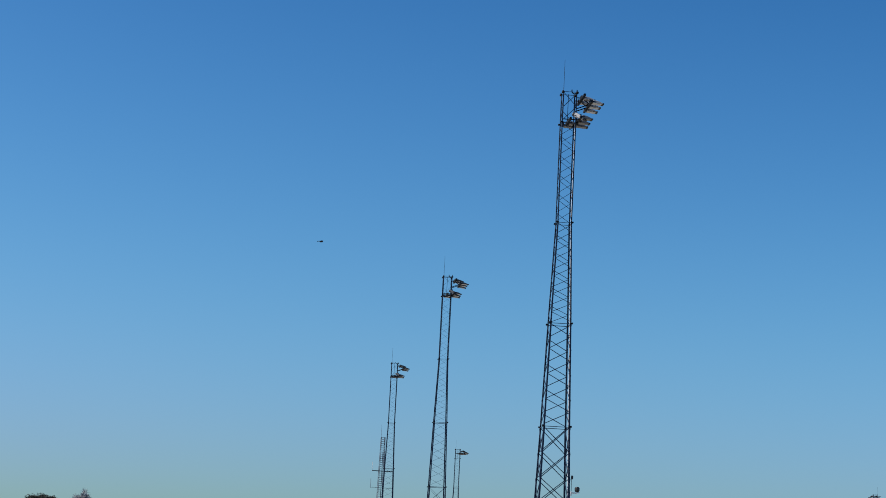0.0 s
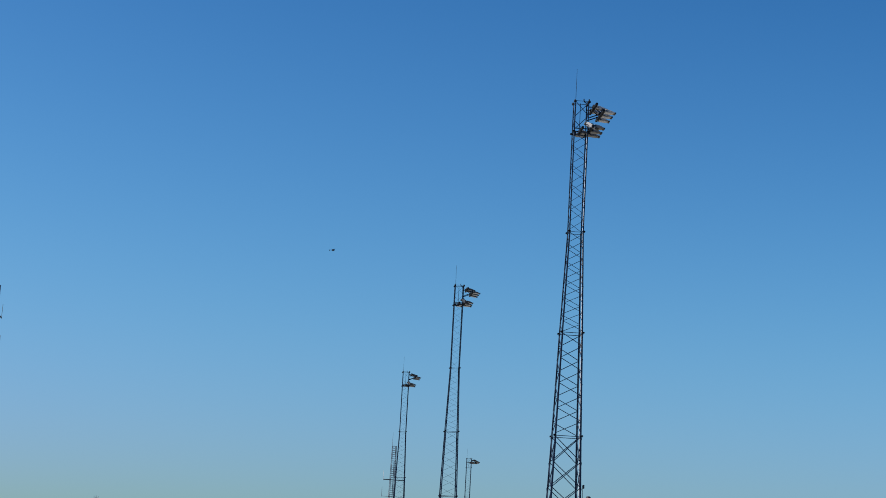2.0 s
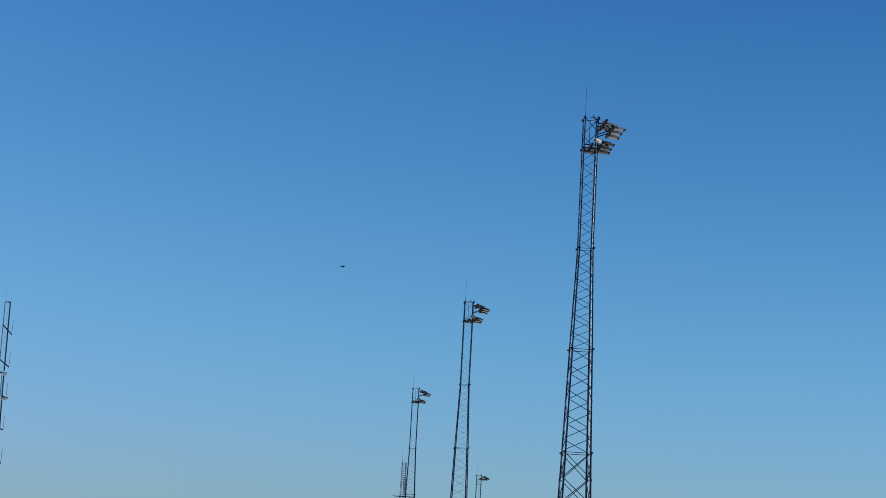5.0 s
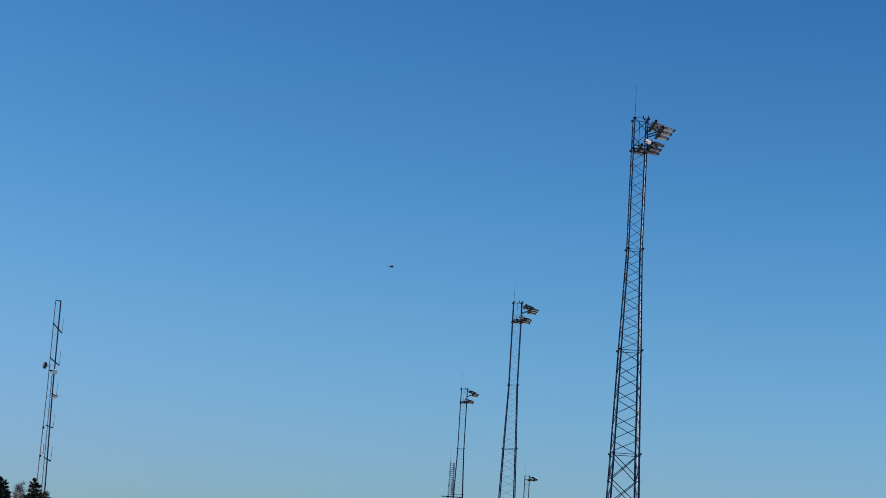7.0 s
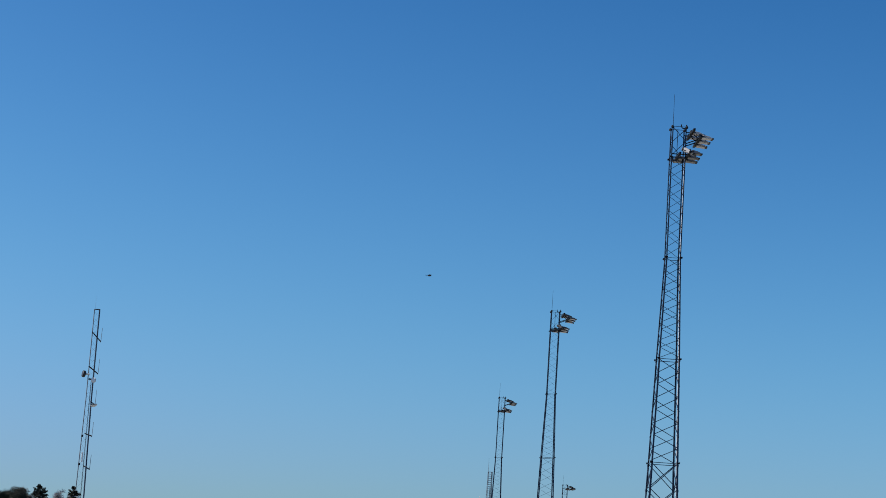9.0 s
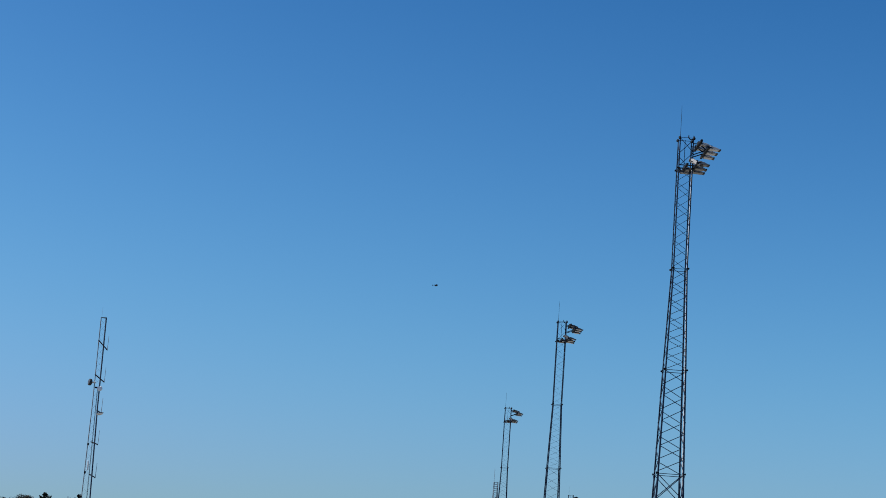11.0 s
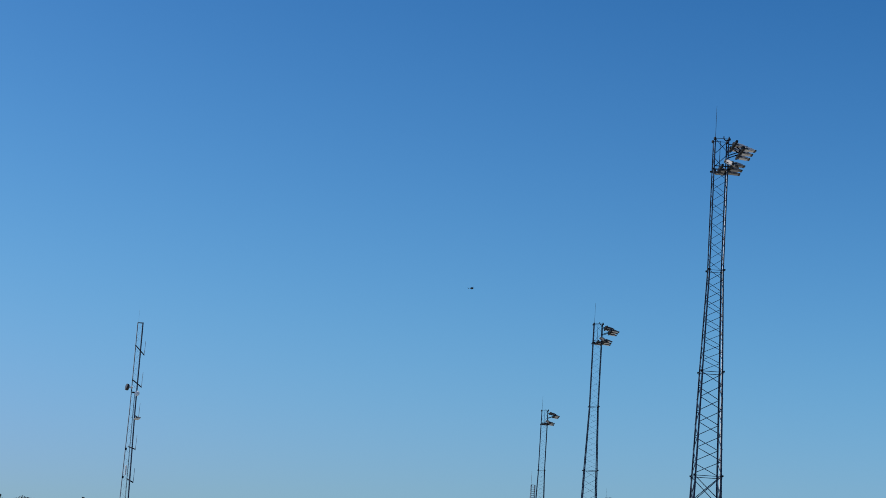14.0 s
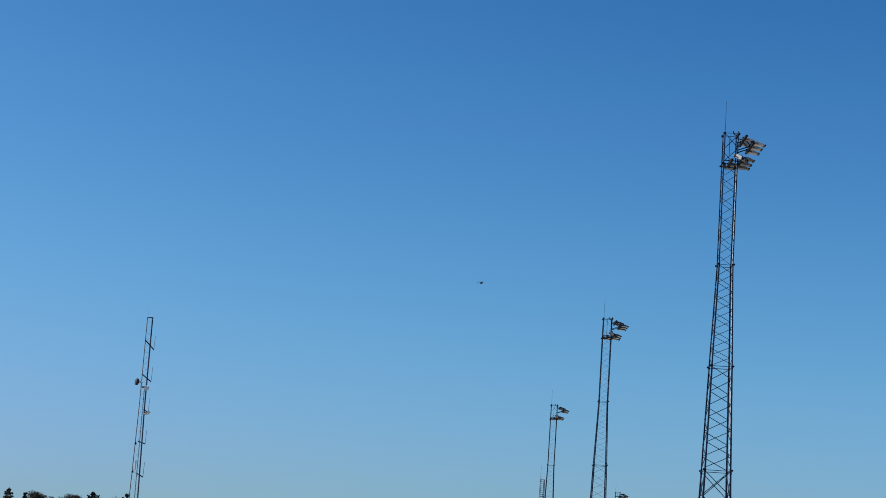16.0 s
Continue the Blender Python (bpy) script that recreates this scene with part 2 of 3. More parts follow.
def floodlight_mast(wide=1.0, heavy=1.0, lower=True, light=1.0, shell=None):
    """wide: width of the square; heavy: size of the legs; lower: whether the lower tier of lamps is there; light: size of the bracing."""
    SCALE[0] = wide
    mast = new("floodlight_mast")
    # legs, section by section, with splice plates
    for (d0, w0), (d1, w1) in zip(LEVELS, LEVELS[1:]):
        size = heavy * (0.064 if d1 < 8 else 0.08 if d1 < 14 else 0.092 if d1 < 20 else 0.102)
        for i in range(4):
            cx, cy = CORNERS[i]
            p, q = corner(i, d1), corner(i, d0)
            length, m = axes(p, q, (-cx, 0, 0))
            bm = bmesh.new()
            s = size if m.col[1].y * -cy > 0 else -size
            t = 0.014 if s > 0 else -0.014
            prism(bm, [(0, 0), (size, 0), (size, t), (0.014, t), (0.014, s), (0, s)], length, m)
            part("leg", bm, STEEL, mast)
    for d, w in LEVELS[1:6]:
        for i in range(4):
            c = corner(i, d)
            bm = box(0.17, 0.17, 0.03, Matrix.Translation((c.x, c.y, c.z + 0.022)), 0.006)
            box(0.17, 0.17, 0.03, Matrix.Translation((c.x, c.y, c.z - 0.022)), 0.006, bm)
            for k in range(4):
                a = radians(45 + 90 * k)
                tube((c.x + 0.06 * math.cos(a), c.y + 0.06 * math.sin(a), c.z - 0.06), (c.x + 0.06 * math.cos(a), c.y + 0.06 * math.sin(a), c.z + 0.06), 0.014, n=6, bm=bm)
            part("splice_flange", bm, DARK_STEEL, mast)
    # level struts at the joints
    for d, w in LEVELS[:6]:
        for i in range(4):
            size = 0.026 if d < 10 else 0.036
            part("strut", angle_bar(corner(i, d + 0.05, 0.02), corner(i + 1, d + 0.05, 0.02), size, 0.012), STEEL, mast)
    # bracing: single zigzags above, crossed bars in the two lowest lengths
    panels = [(0, 2, False, 0.036), (1, 10, False, 0.024), (2, 11, False, 0.029), (3, 8, False, 0.040), (4, 4, True, 0.045), (5, 4, True, 0.050)]
    for k, count, crossed, size in panels:
        d0, d1 = LEVELS[k][0] + 0.08, LEVELS[k + 1][0] - 0.08
        step = (d1 - d0) / count
        for i in range(4):
            for j in range(count):
                a, b = d0 + j * step, d0 + (j + 1) * step
                flip = (j + 1) % 2
                ends = [(i, a, i + 1, b)] if flip else [(i + 1, a, i, b)]
                if crossed:
                    ends = [(i, a, i + 1, b), (i + 1, a, i, b)]
                for n, (c0, e0, c1, e1) in enumerate(ends):
                    p, q = corner(c0, e0, 0.015 + 0.03 * n), corner(c1, e1, 0.015 + 0.03 * n)
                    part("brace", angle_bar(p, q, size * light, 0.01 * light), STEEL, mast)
    # added tube whose pale colour paints the bright line between the lamp-side legs
    for (d0, _), (d1, _) in zip(LEVELS[1:], LEVELS[2:]):
        part("bright_line_tube", tube((width_at(d1) / 2 + 0.01, 0.02, TOP - d1), (width_at(d0) / 2 + 0.01, 0.02, TOP - d0), 0.032, n=8), BRIGHT_LINE, mast, "added pale tube, a painted bright line between the legs")
    # feet
    for i in range(4):
        c = corner(i, 31.4)
        part("foot", box(0.55, 0.55, 0.24, Matrix.Translation((c.x, c.y, 0.10)), 0.03), HOUSING, mast, "pale concrete foot")
    # rod and small fittings on the top
    c = corner(0, 0.07)
    part("lightning_rod", tube((c.x + 0.03, c.y + 0.03, TOP - 0.5), (c.x + 0.03, c.y + 0.03, TOP + 1.82), 0.016, 0.008, 6), DARK_STEEL, mast, "thin lightning rod")
    for i in (0, 1, 2, 3):
        c = corner(i, 0.07)
        part("leg_cap", lathe([(0.05, -0.14), (0.085, -0.11), (0.085, -0.03), (0.05, 0.02)], Matrix.Translation((c.x, c.y, c.z)), 10), DARK_STEEL, mast)
    c = corner(1, 0.07)
    bm = bmesh.new()
    pts = [Vector((c.x - 0.17 - 0.16 * math.cos(a), c.y, c.z + 0.05 + 0.20 * math.sin(a))) for a in [radians(165 + 30 * k) for k in range(8)]]
    for p, q in zip(pts, pts[1:]):
        tube(p, q, 0.032, n=6, bm=bm)
    part("cable_hook", bm, DARK_STEEL, mast, "bent dark steel hook")
    part("access_ladder_rail", angle_bar((0.0, width_at(1.9) / 2 - 0.05, TOP - 1.9), (0.0, width_at(0.07) / 2 - 0.05, TOP - 0.07), 0.03, 0.008), STEEL, mast)
    # lamp carriers: two upper arms, three lower ones
    za, zb, zc = TOP - 0.47, TOP - 0.83, TOP - 1.80
    ax, bx = 0.72 * wide, 1.15 * wide
    cross_arm(mast, ax, za, -1.5, 1.2)
    cross_arm(mast, bx, zb, -1.45, 1.4)
    runs = [((0.40 * wide, za), (ax + 0.04, za)), ((ax, za), (bx + 0.04, zb)), ((0.42 * wide, zb - 0.30), (bx, zb))]
    lamps = [(ax + 0.06, -0.42, za, 0.62, 5, 2), (ax + 0.06, 0.62, za, 0.60, 5, -2),
             (bx + 0.08, -0.98, zb + 0.03, 0.60, 4, 3), (bx + 0.08, -0.02, zb, 0.57, 4, 0), (bx + 0.08, 0.95, zb - 0.03, 0.56, 5, -3)]
    if lower:
        cross_arm(mast, 0.56, zc, -1.45, 1.35)
        cross_arm(mast, 0.02, zc - 0.02, -1.0, 1.5)
        runs += [((-0.42, zc), (0.70, zc)), ((0.43, zc + 0.45), (0.66, zc))]
        lamps += [(0.62, -0.98, zc + 0.06, 0.60, 6, 3), (0.62, 0.05, zc, 0.61, 4, 0), (0.62, 0.95, zc - 0.02, 0.63, 4, -3),
                  (0.13, 0.50, zc - 0.02, 0.42, 3, 0), (-0.08, 1.05, zc - 0.05, 0.46, 3, 0),
                  (0.30, -0.80, zc + 0.16, 0.62, 22, -28)]
    else:
        cross_arm(mast, 0.25, zb - 0.1, -1.3, 1.3)
        runs += [((-0.42, zb - 0.1), (0.5, zb - 0.1))]
        lamps += [(0.34, -0.9, zb - 0.1, 0.7, 4, 0), (0.34, 0.1, zb - 0.1, 0.7, 4, 0), (0.34, 1.0, zb - 0.15, 0.7, 4, 0), (bx - 0.3, 1.3, zb - 0.1, 0.7, 4, 0)]
    for (x0, z0), (x1, z1) in runs:
        for y in (-0.41, 0.41):
            part("outrigger", angle_bar((x0, y, z0), (x1, y, z1), 0.06, 0.012), DARK_STEEL, mast, "dark steel outrigger")
    for x, y, z, reach, tilt, aim in lamps:
        # lower tier takes the glass and housing colours with shade mixed in
        dim = z < TOP - 1.7 and tilt < 20
        floodlight(mast, x, y, z, reach, tilt, aim, 2.2 if not lower else 1.9 if tilt > 20 else 1.15, shell or (SHADED if dim else None), DIM_LENS if dim and not shell else None)
    return mast


LINE = 4.9
mast = floodlight_mast()
mast.matrix_basis = pose(6.99, 121.75, 0, 0, 0, LINE)
tagged(mast, "tall galvanised lattice mast with beige floodlights on dark arms", "floodlight mast", "floodlight masts over the field")
# two more with lighter bracing and darker lamps
slim = floodlight_mast(heavy=1.05, light=0.48, shell=CHARCOAL)
slim.matrix_basis = pose(0.58, 197.2, 0, 0, 0, LINE)
tagged(slim, "galvanised lattice mast with thin bracing and dark grey floodlights", "floodlight mast", "floodlight masts over the field")
copy_thing(slim, pose(-5.54, 275.7, 0, 0, 0, LINE))
# the same kind with one tier of lamps, farther off
# black shells carry the shade on these distant lamp housings as colour
single = floodlight_mast(1.2, 1.25, False, 0.45, RIM)
single.matrix_basis = pose(5.23, 434.9, 0, 0, 0, LINE)
tagged(single, "distant dark lattice mast with one tier of floodlights", "floodlight mast", "floodlight masts over the field")
far = at_polar(11.86, 530)
copy_thing(single, pose(far.x, far.y, 0, 0, 0, 84))
SCALE[0] = 1.0


# a small camera on a white bracket on the first mast's leg
def bracket_camera(m):
    thing = new("surveillance_camera")
    thing.matrix_basis = m
    bm = box(0.40, 0.07, 0.07, pose(0.16, 0, 0), 0.012)
    box(0.08, 0.22, 0.24, pose(0.0, 0, -0.04), 0.01, bm)
    box(0.20, 0.16, 0.05, pose(0.40, 0, 0.03), 0.015, bm)
    part("bracket", bm, WHITE, thing, "white steel bracket")
    part("camera_head", lathe([(0.05, 0.05), (0.12, 0.09), (0.145, 0.16), (0.145, 0.28), (0.11, 0.34), (0.04, 0.36)], pose(0.36, 0, 0), 16), BLACK, thing, "black round camera head")
    part("cable_box", box(0.12, 0.10, 0.22, pose(0.04, 0, 0.88), 0.03), BLACK, thing, "small black cable box")
    part("cable", tube((0.02, -0.03, 0.02), (0.0, -0.03, 0.78), 0.014, n=6), BLACK, thing)
    return tagged(thing, "black round camera on white bracket fixed to mast leg", "camera")


leg_place = pose(6.99, 121.75, 0, 0, 0, LINE) @ Vector((width_at(TOP - 7.8) / 2 + 0.05, -width_at(TOP - 7.8) / 2, 7.73))
bracket_camera(pose(*leg_place, 0, 0, LINE))


# ---- slender radio mast with whips and dishes ----
def radio_mast(az, distance):
    mast = new("radio_mast")
    p = at_polar(az, distance)
    mast.matrix_basis = pose(p.x, p.y, 0, 0, 0, -az)
    steps = [(0.0, 1.12), (12.7, 0.86), (22.1, 0.55), (31.4, 0.53)]

    def w_at(z):
        for (z0, w0), (z1, w1) in zip(steps, steps[1:]):
            if z <= z1 + 1e-6:
                return w0 + (w1 - w0) * (z - z0) / (z1 - z0)
        return steps[-1][1]

    def foot(i, z):
        w = w_at(z)
        return Vector(((-w / 2, 0.0, z), (w / 2, -w * 0.5, z), (w / 2, w * 0.5, z))[i])

    for (z0, _), (z1, _) in zip(steps, steps[1:]):
        for i in range(3):
            part("leg", tube(foot(i, z0), foot(i, z1), 0.072 if i else 0.046, n=8), MAST_GREY if i == 0 else STEEL, mast)
    z, k = 0.3, 0
    while z < 31.0:
        h = min(1.15 * w_at(z), 31.3 - z)
        for i in range(3):
            a, b = (i, (i + 1) % 3) if k % 2 else ((i + 1) % 3, i)
            part("brace", tube(foot(a, z), foot(b, z + h), 0.006, n=5), MAST_GREY, mast)
        z, k = z + h, k + 1
    bm = bmesh.new()
    for i in range(3):
        tube(foot(i, 31.38), foot((i + 1) % 3, 31.38), 0.035, n=6, bm=bm)
    part("top_frame", bm, DARK_STEEL, mast)
    part("top_rod", tube((-0.2, 0, 31.2), (-0.2, 0, 32.75), 0.007, 0.004, 6), MAST_GREY, mast)
    # stand-off arms, each with an upright whip at its tip
    for x0, z0, x1, z1, up, down in ((-0.30, 29.0, 0.72, 28.0, 1.45, 0.1), (-0.30, 25.4, 0.74, 24.65, 1.55, 0.1), (0.2, 21.75, 0.74, 21.45, 1.55, 0.0),
                                     (-0.05, 18.45, 0.72, 18.2, 1.45, 0.1), (0.1, 15.15, 0.80, 14.8, 1.5, 0.0)):
        part("stand_off_arm", tube((x0, -0.12, z0), (x1 - 0.04, -0.5, z1), 0.06, n=8), DARK_STEEL, mast, "dark stand-off arm")
        part("whip_antenna", tube((x1 - 0.04, -0.5, z1 - down), (x1 + 0.0, -0.5, z1 + up), 0.026, 0.018, 8), MAST_GREY, mast, "grey upright whip antenna")
    for z in (18.2, 15.3):
        part("clamp", box(0.20, 0.16, 0.24, pose(-w_at(z) / 2 + 0.05, -0.06, z), 0.03), DARK_STEEL, mast)
    # dark drum dish seen from the side, its mount, a white round dish and a white bowl
    drum = part("drum_dish", lathe([(0.08, -0.16), (0.30, -0.12), (0.35, -0.04), (0.35, 0.14), (0.31, 0.18)], pose(-0.70, -0.25, 24.55, 0, -82, 15), 20), BLACK, mast, "dark drum dish")
    part("dish_mount", tube((-0.55, -0.2, 24.55), (-0.15, -0.1, 24.58), 0.085, n=8), WHITE, drum, "white mount tube")
    part("white_dish", lathe([(0.06, -0.15), (0.22, -0.11), (0.27, 0.0), (0.27, 0.05), (0.18, 0.10), (0.04, 0.12)], pose(0.33, -0.50, 23.95, 82, 0, -20), 20), WHITE, mast, "white round dish")
    part("dish_bracket", box(0.42, 0.2, 0.14, pose(0.0, -0.28, 24.05), 0.02), DARK_STEEL, mast)
    bowl = part("bowl_antenna", lathe([(0.04, -0.20), (0.20, -0.17), (0.33, -0.08), (0.36, 0.0)], pose(0.58, -0.5, 21.42, 0, -14, 0), 20), WHITE, mast, "white bowl under dark arm")
    part("bowl_cover", lathe([(0.37, 0.0), (0.37, 0.04), (0.12, 0.10)], pose(0.58, -0.5, 21.42, 0, -14, 0), 20), DARK_STEEL, bowl, "dark cover")
    part("equipment_box", box(0.16, 0.14, 1.0, pose(-0.10, -0.42, 16.0), 0.03), WHITE, mast, "white upright box")
    bm = bmesh.new()
    for k in range(3):
        tube((0.10 + 0.035 * k, -0.06, 0.2), (0.06 + 0.03 * k, -0.04, 24.0), 0.012, n=5, bm=bm)
    part("cables", bm, BLACK, mast)
    part("foundation", box(1.9, 1.9, 0.3, pose(0, 0, 0.12), 0.04), HOUSING, mast, "pale concrete block")
    return tagged(mast, "slender grey lattice radio mast with whips and dishes", "radio mast")


radio_mast(-12.3, 220)


# ---- ladder-like radio mast far behind the third floodlight mast ----
def dipole_mast(az, distance):
    mast = new("dipole_mast")
    p = at_polar(az, distance)
    mast.matrix_basis = pose(p.x, p.y, 0, 0, 0, -az + 12)
    top = 31.95

    def foot(i, z):
        w = (1.65 - (1.65 - 0.70) * z / top) / 2
        cx, cy = CORNERS[i % 4]
        return Vector((cx * w, cy * w, z))

    for i in range(4):
        part("leg", angle_bar(foot(i, 0), foot(i, top), 0.08 if i in (0, 3) else 0.10, 0.016), MAST_GREY if i in (0, 3) else STEEL, mast)
    part("cable_spine", box(0.11, 0.08, top - 3.0, pose(0.12, -0.2, (top - 3.0) / 2 + 0.1), 0.02), STEEL, mast, "dark bundle of cables")
    count = 76
    for k in range(count + 1):
        z = 0.3 + (top - 0.35) * k / count
        for i in (0, 2):
            part("rung", tube(foot(i, z), foot(i + 1, z), 0.026, n=5), MAST_GREY, mast)
    for k in range(30):
        z0, z1 = 0.3 + (top - 0.35) * k / 30, 0.3 + (top - 0.35) * (k + 1) / 30
        for i in (1, 3):
            a, b = (i, i + 1) if k % 2 else (i + 1, i)
            part("brace", tube(foot(a, z0), foot(b, z1), 0.02, n=5), MAST_GREY, mast)
    part("top_rod", tube((-0.42, -0.3, top - 0.4), (-0.42, -0.3, 34.6), 0.035, 0.02, 6), MAST_GREY, mast)
    for z, half, r, lift in ((25.2, 2.15, 0.085, 1.0), (21.9, 2.3, 0.03, 1.0)):
        arm = part("cross_boom", tube((-half + 0.2, -0.62, z), (half + 0.2, -0.62, z), r, n=8), DARK_STEEL, mast, "dark horizontal boom")
        for s in (-1, 1):
            x = s * half + 0.2
            part("dipole", tube((x, -0.62, z - 0.15), (x, -0.62, z + 1.75), 0.035, n=8), WHITE if s < 0 and lift and z > 24 else MAST_GREY, arm, "upright dipole rod")
    part("foundation", box(2.6, 2.6, 0.3, pose(0, 0, 0.12), 0.04), HOUSING, mast, "pale concrete block")
    return tagged(mast, "grey ladder-like lattice mast with booms and dipoles", "radio mast")


dipole_mast(-1.36, 420)


# ---- trees ----
def leaf(out, p, way, normal, length, half):
    side = way.cross(normal).normalized() * half
    base = len(out[0])
    out[0].extend([p, p + way * length * 0.5 + side, p + way * length, p + way * length * 0.5 - side])
    out[1].append((base, base + 1, base + 2, base + 3))


def leaf_mesh(name, out, material, parent):
    me = bpy.data.meshes.new(name)
    me.from_pydata([tuple(v) for v in out[0]], [], out[1])
    me.materials.append(material)
    ob = new(name, me)
    ob.parent = parent
    return ob


def rand_dir(rng):
    z, a = rng.uniform(-1, 1), rng.uniform(0, 2 * math.pi)
    s = math.sqrt(1 - z * z)
    return Vector((s * math.cos(a), s * math.sin(a), z))


def spruce(place, height, spread, seed):
    rng = random.Random(seed)
    tree = new("spruce_tree")
    tree.matrix_basis = pose(place.x, place.y, 0, 0, 0, rng.uniform(0, 360))
    part("trunk", tube((0, 0, -0.1), (0, 0, height * 0.985), 0.02 * height + 0.03, 0.015, 9), BARK, tree)
    out = ([], [])
    wood = bmesh.new()
    z = height * 0.10
    while z < height * 0.985:
        f = 1 - z / height
        reach = spread * (f ** 0.86) * rng.uniform(0.7, 1.2) + 0.03
        count = rng.randint(6, 9)
        for k in range(count):
            a = 2 * math.pi * (k + rng.uniform(-0.35, 0.35)) / count
            ln = reach * rng.uniform(0.65, 1.15)
            rise = 0.55 * (1 - 2.2 * f) if f < 0.5 else -0.15
            way = Vector((math.cos(a), math.sin(a), rise + rng.uniform(-0.12, 0.12))).normalized()
            p0 = Vector((0, 0, z + rng.uniform(-0.05, 0.05)))
            tube(p0, p0 + way * ln, 0.02 + 0.012 * f, 0.006, 4, wood)
            n = max(5, int(ln * 11))
            for j in range(n):
                s = (j + 0.6) / n
                p = p0 + way * ln * s - Vector((0, 0, 0.10 * ln * s * s))
                for _ in range(5):
                    w = (way * 0.7 + rand_dir(rng) * 0.75).normalized()
                    leaf(out, p, w, rand_dir(rng), rng.uniform(0.14, 0.30) * (1.15 - 0.35 * s) * min(1.0, 0.45 + 3.5 * f), rng.uniform(0.03, 0.055))
        z += height * rng.uniform(0.020, 0.032)
    for _ in range(26):
        leaf(out, Vector((0, 0, height * rng.uniform(0.955, 0.985))), (Vector((0, 0, 1.0)) + rand_dir(rng) * 0.6).normalized(), rand_dir(rng), rng.uniform(0.12, 0.24), 0.03)
    part("branches", wood, BARK, tree)
    leaf_mesh("crown", out, NEEDLES, tree)
    return tagged(tree, "dark narrow spruce with dense drooping branches", "tree", "trees beside the radio mast")


def limb(bm, tips, p, way, length, r, depth, rng, spread=0.75):
    mid = p + way * length * 0.5 + rand_dir(rng) * length * 0.05
    end = p + way * length
    tube(p, mid, r, r * 0.82, 6 if r > 0.03 else 4, bm)
    tube(mid, end, r * 0.82, r * 0.6, 6 if r > 0.03 else 4, bm)
    if depth == 0:
        tips.append(end)
        return
    for _ in range(rng.randint(2, 3) if depth > 1 else 3):
        w = (way + rand_dir(rng) * spread + Vector((0, 0, 0.18))).normalized()
        limb(bm, tips, end if rng.random() < 0.65 else mid, w, length * rng.uniform(0.58, 0.82), r * 0.58, depth - 1, rng, spread)


def broad_tree(place, height, spread, seed, material, name="broadleaf_tree", label="rounded olive broadleaf tree with uneven crown"):
    rng = random.Random(seed)
    tree = new(name)
    tree.matrix_basis = pose(place.x, place.y, 0)
    wood, tips, out = bmesh.new(), [], ([], [])
    fork = height * 0.34
    limb_len = height * 0.24
    for k in range(6):
        a = 2 * math.pi * (k + rng.uniform(-0.3, 0.3)) / 6
        way = Vector((math.cos(a) * 0.75, math.sin(a) * 0.75, 1.0)).normalized()
        limb(wood, tips, Vector((0, 0, fork * rng.uniform(0.85, 1.0))), way, limb_len, 0.012 * height, 4 if k % 2 else 3, rng)
    top = max(t.z for t in tips)
    wide = max(math.hypot(t.x, t.y) for t in tips)
    sx = spread / wide

    def fuller(p):
        """The crown's dome: limbs drawn out to the spread, their heights crowded towards the top."""
        f = max(0.0, (p.z - fork) / (top - fork))
        return Vector((p.x * sx, p.y * sx, fork + (height - 0.25 - fork) * f ** 0.65 if p.z > fork else p.z))

    for v in wood.verts:
        v.co = fuller(v.co)
    for t in tips:
        c = fuller(t)
        size = rng.uniform(0.30, 0.58)
        for _ in range(rng.randint(240, 320)):
            d = rand_dir(rng)
            p = c + Vector((d.x, d.y, d.z * 0.7)) * size * rng.uniform(0.2, 1.0) - Vector((0, 0, 0.15))
            if p.z < height:
                leaf(out, p, rand_dir(rng), rand_dir(rng), rng.uniform(0.06, 0.11), rng.uniform(0.024, 0.038))
    trunk = tube((0, 0, -0.1), (0, 0, fork), 0.026 * height, 0.017 * height, 10)
    part("trunk", trunk, BARK, tree)
    part("limbs", wood, BARK, tree)
    leaf_mesh("crown", out, material, tree)
    return tagged(tree, label, "tree", "trees beside the radio mast")


def bare_tree(place, height, spread, seed):
    rng = random.Random(seed)
    tree = new("bare_tree")
    tree.matrix_basis = pose(place.x, place.y, 0)
    wood, tips = bmesh.new(), []
    fork = height * 0.3
    for k in range(6):
        a = 2 * math.pi * (k + rng.uniform(-0.3, 0.3)) / 6
        limb(wood, tips, Vector((0, 0, fork)), Vector((math.cos(a) * 0.5, math.sin(a) * 0.5, 1.0)).normalized(), height * 0.22, 0.011 * height, 4, rng, 0.6)
    top, wide = max(t.z for t in tips), max(math.hypot(t.x, t.y) for t in tips)
    sz, sx = (height - 0.2 - fork) / (top - fork), spread / wide
    for v in wood.verts:
        v.co = Vector((v.co.x * sx, v.co.y * sx, fork + (v.co.z - fork) * sz if v.co.z > fork else v.co.z))
    out = ([], [])
    for t in tips:
        c = Vector((t.x * sx, t.y * sx, fork + (t.z - fork) * sz))
        for _ in range(60):
            leaf(out, c, (rand_dir(rng) + Vector((0, 0, 0.4))).normalized(), rand_dir(rng), rng.uniform(0.2, 0.45), 0.011)
    part("trunk", tube((0, 0, -0.1), (0, 0, fork), 0.02 * height, 0.015 * height, 9), PALE_BARK, tree)
    part("limbs", wood, PALE_BARK, tree)
    leaf_mesh("twigs", out, PALE_BARK, tree)
    return tagged(tree, "pale grey leafless tree with fine twigs", "tree", "trees beside the radio mast")


def top_height(el, distance):
    return EYE + distance * math.tan(radians(el))


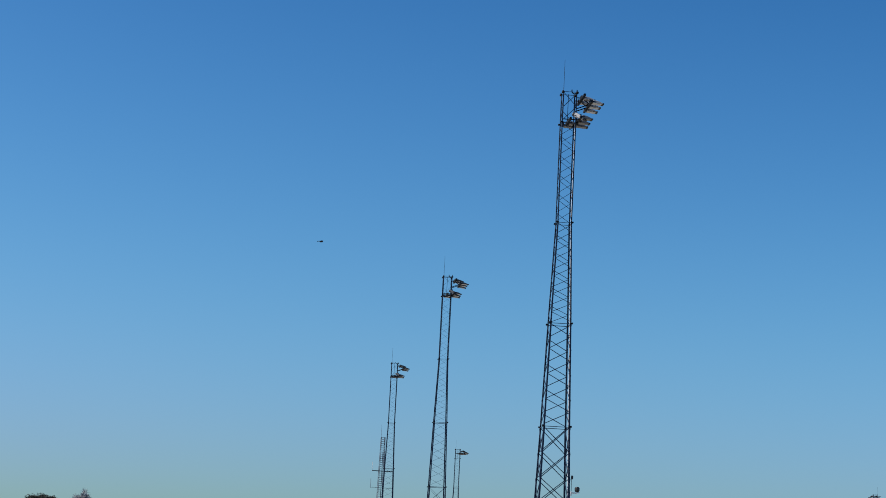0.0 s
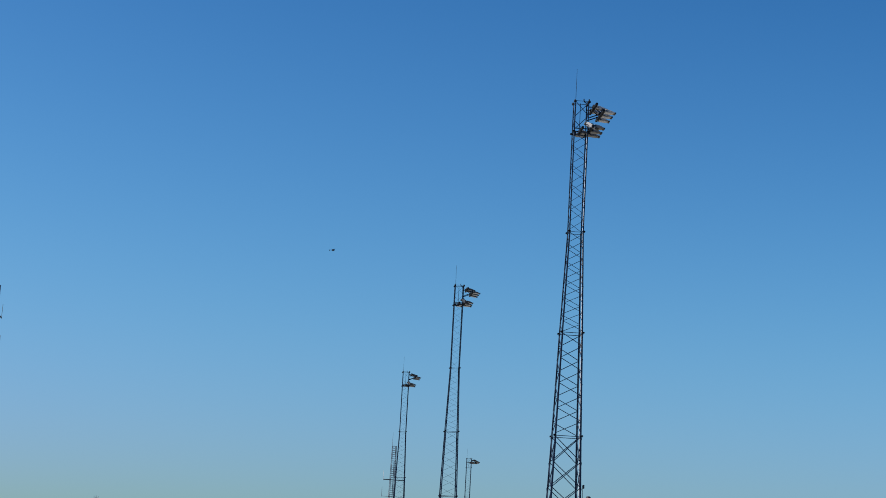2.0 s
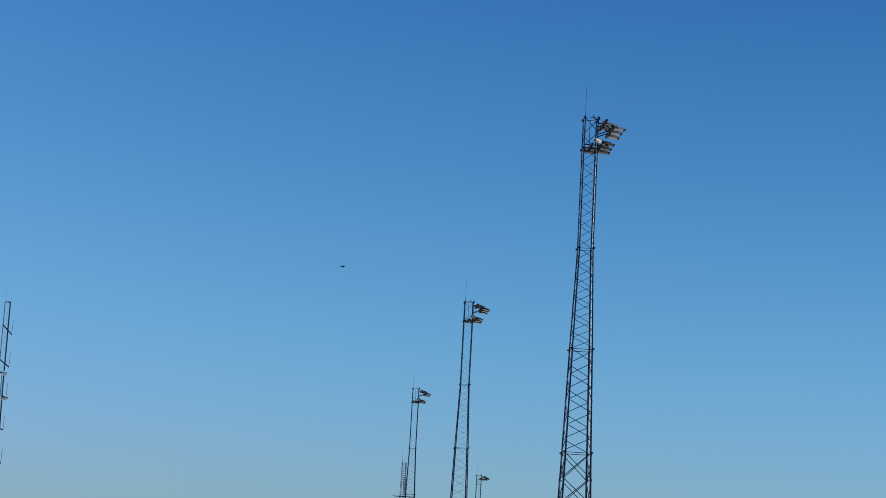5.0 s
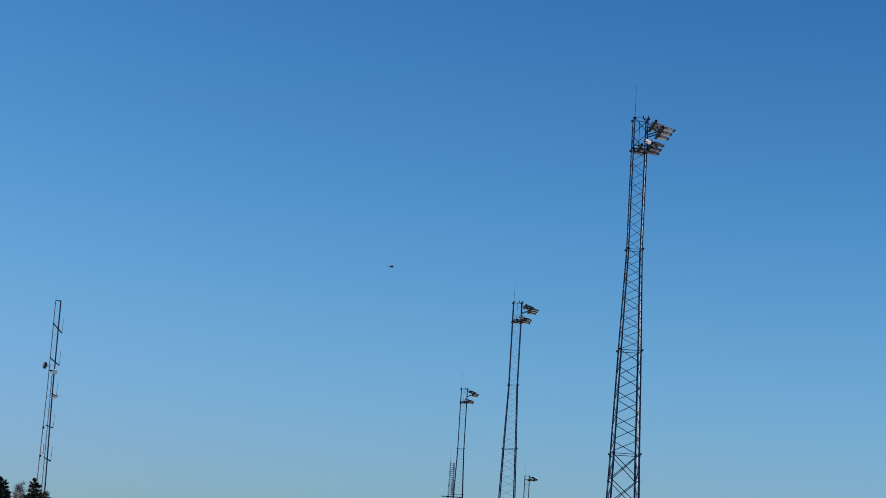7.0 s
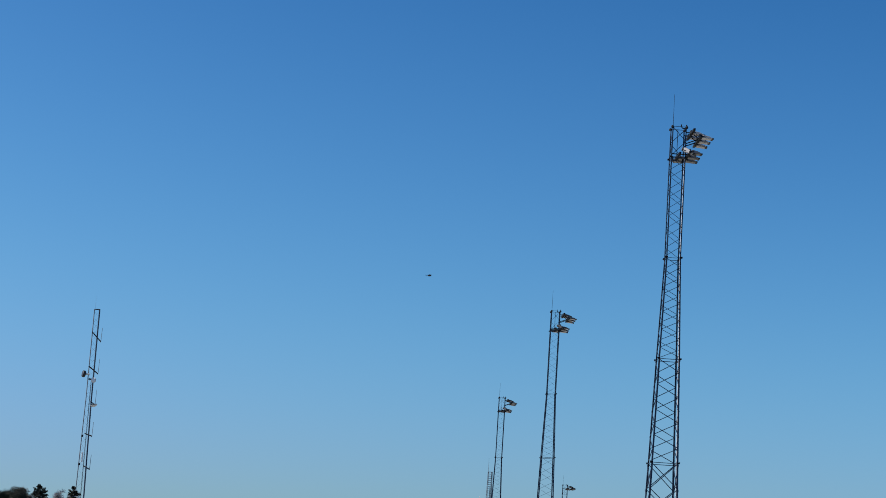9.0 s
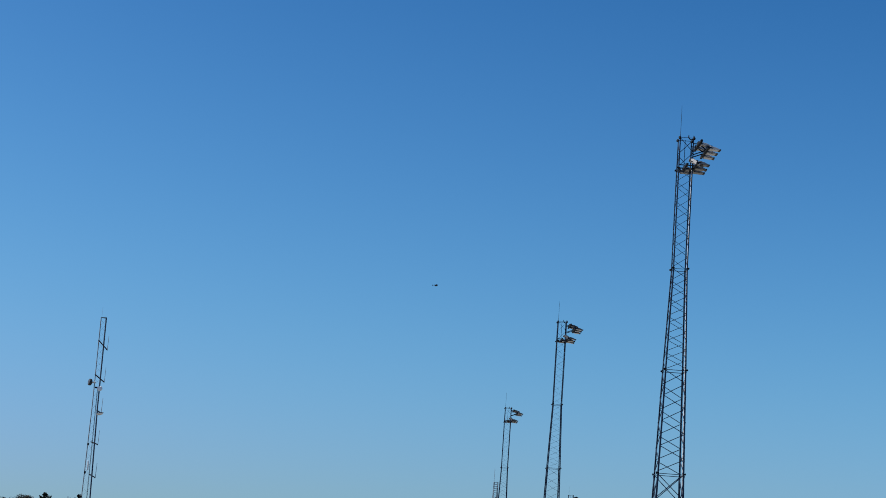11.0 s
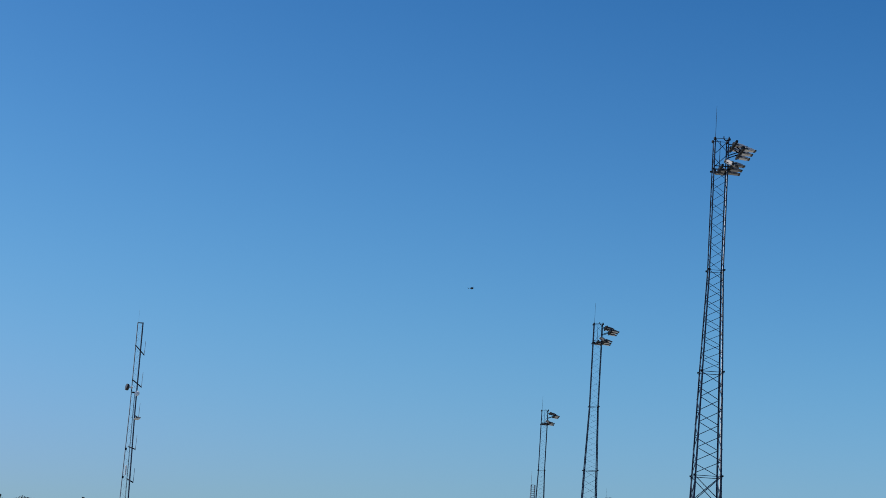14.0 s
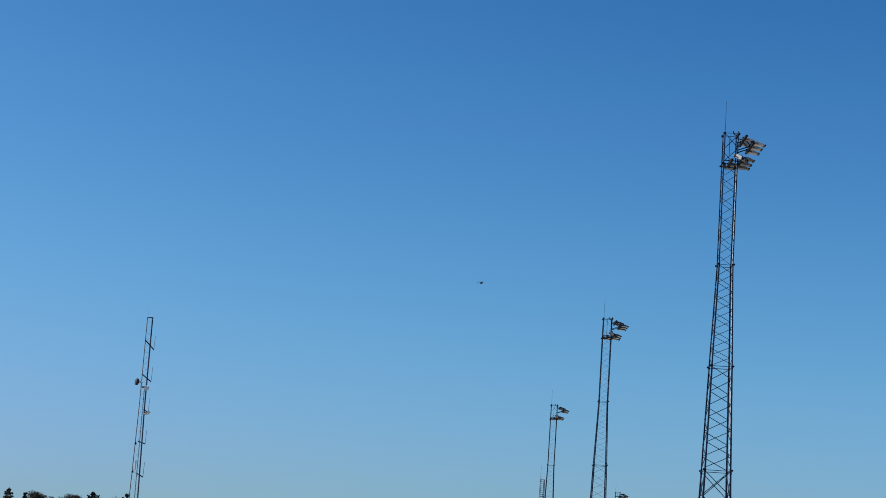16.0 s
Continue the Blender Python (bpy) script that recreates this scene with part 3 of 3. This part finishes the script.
for az, el, d, spread, seed in ((-12.47, 2.98, 150, 3.9, 1), (-13.37, 2.97, 156, 4.0, 2), (-13.22, 2.88, 157, 3.2, 4),
                                (-15.58, 2.90, 150, 3.2, 3), (-15.14, 2.80, 153, 2.6, 5)):
    spruce(at_polar(az, d), top_height(el, d), spread, seed)
for az, el, d, spread, seed in ((-14.15, 2.90, 160, 3.2, 11), (-16.5, 2.8, 162, 2.6, 12), (-14.70, 2.85, 166, 1.9, 15), (-10.32, 2.14, 150, 1.1, 14)):
    broad_tree(at_polar(az, d), top_height(el, d), spread, seed, LEAVES)
for az, el, d, spread, seed in ((-13.86, 2.87, 164, 1.6, 13), (-12.28, 2.72, 156, 1.0, 16), (-10.03, 2.13, 152, 0.8, 17)):
    broad_tree(at_polar(az, d), top_height(el, d), spread, seed, RUST_LEAVES, "russet_tree", "rounded russet and olive broadleaf tree")
for az, el, d, spread, seed in ((-12.73, 2.86, 172, 1.5, 21), (-13.55, 2.80, 174, 1.2, 24), (-9.24, 2.26, 165, 1.5, 22), (-14.85, 2.80, 170, 1.2, 23)):
    bare_tree(at_polar(az, d), top_height(el, d), spread, seed)


# ---- small helicopter, far off ----
def helicopter(place, heading):
    thing = new("helicopter")
    thing.matrix_basis = pose(*place, 0, -10, heading)
    turn = Matrix.Rotation(radians(90), 4, "Y")
    part("cabin", lathe([(0.15, -3.0), (0.85, -2.5), (1.35, -1.3), (1.5, 0.0), (1.3, 1.3), (0.75, 2.4), (0.3, 3.0)], Matrix.Translation((0.6, 0, 0)) @ turn, 16), PLANE_PAINT, thing)
    part("tail_boom", lathe([(0.36, 0.0), (0.26, 2.4), (0.17, 4.8)], Matrix.Translation((-1.2, 0, 0.25)) @ Matrix.Rotation(radians(-90), 4, "Y"), 10), PLANE_PAINT, thing)
    part("windscreen", lathe([(0.3, -0.5), (0.82, -0.2), (0.9, 0.2), (0.5, 0.55)], pose(2.2, 0, 0.3, 0, 60, 0), 12), BLACK, thing, "dark windscreen")
    bm = bmesh.new()
    length, m = axes((-5.5, 0, -0.5), (-6.2, 0, 1.6), (1, 0, 0))
    prism(bm, [(-0.5, 0), (0, 0.07), (0.45, 0), (0, -0.07)], length, m, 0.6)
    part("fin", bm, PLANE_PAINT, thing)
    part("rotor_mast", tube((0.4, 0, 0.9), (0.4, 0, 1.9), 0.22, 0.12, 8), PLANE_PAINT, thing)
    for s in (-1, 1):
        part("rotor_blade", box(4.9, 0.32, 0.09, pose(0.4, 0, 1.85, 0, 0, 12) @ pose(s * 2.5, 0, 0), 0.02), BLACK, thing, "black rotor blade")
        bm = tube((-1.4, s * 1.0, -1.55), (2.4, s * 1.0, -1.55), 0.07, n=6)
        for x in (-0.6, 1.6):
            tube((x, s * 0.6, -0.8), (x, s * 1.0, -1.55), 0.06, n=6, bm=bm)
        part("skid", bm, BLACK, thing)
    part("tail_rotor", box(0.10, 0.06, 1.5, pose(-5.9, 0.2, 0.7, 0, 20, 0), 0.01), BLACK, thing)
    return tagged(thing, "small dark helicopter in flight far off", "helicopter")


far_place = at_polar(-3.36, 3500)
helicopter((far_place.x, far_place.y, top_height(9.33, 3500)), 12)
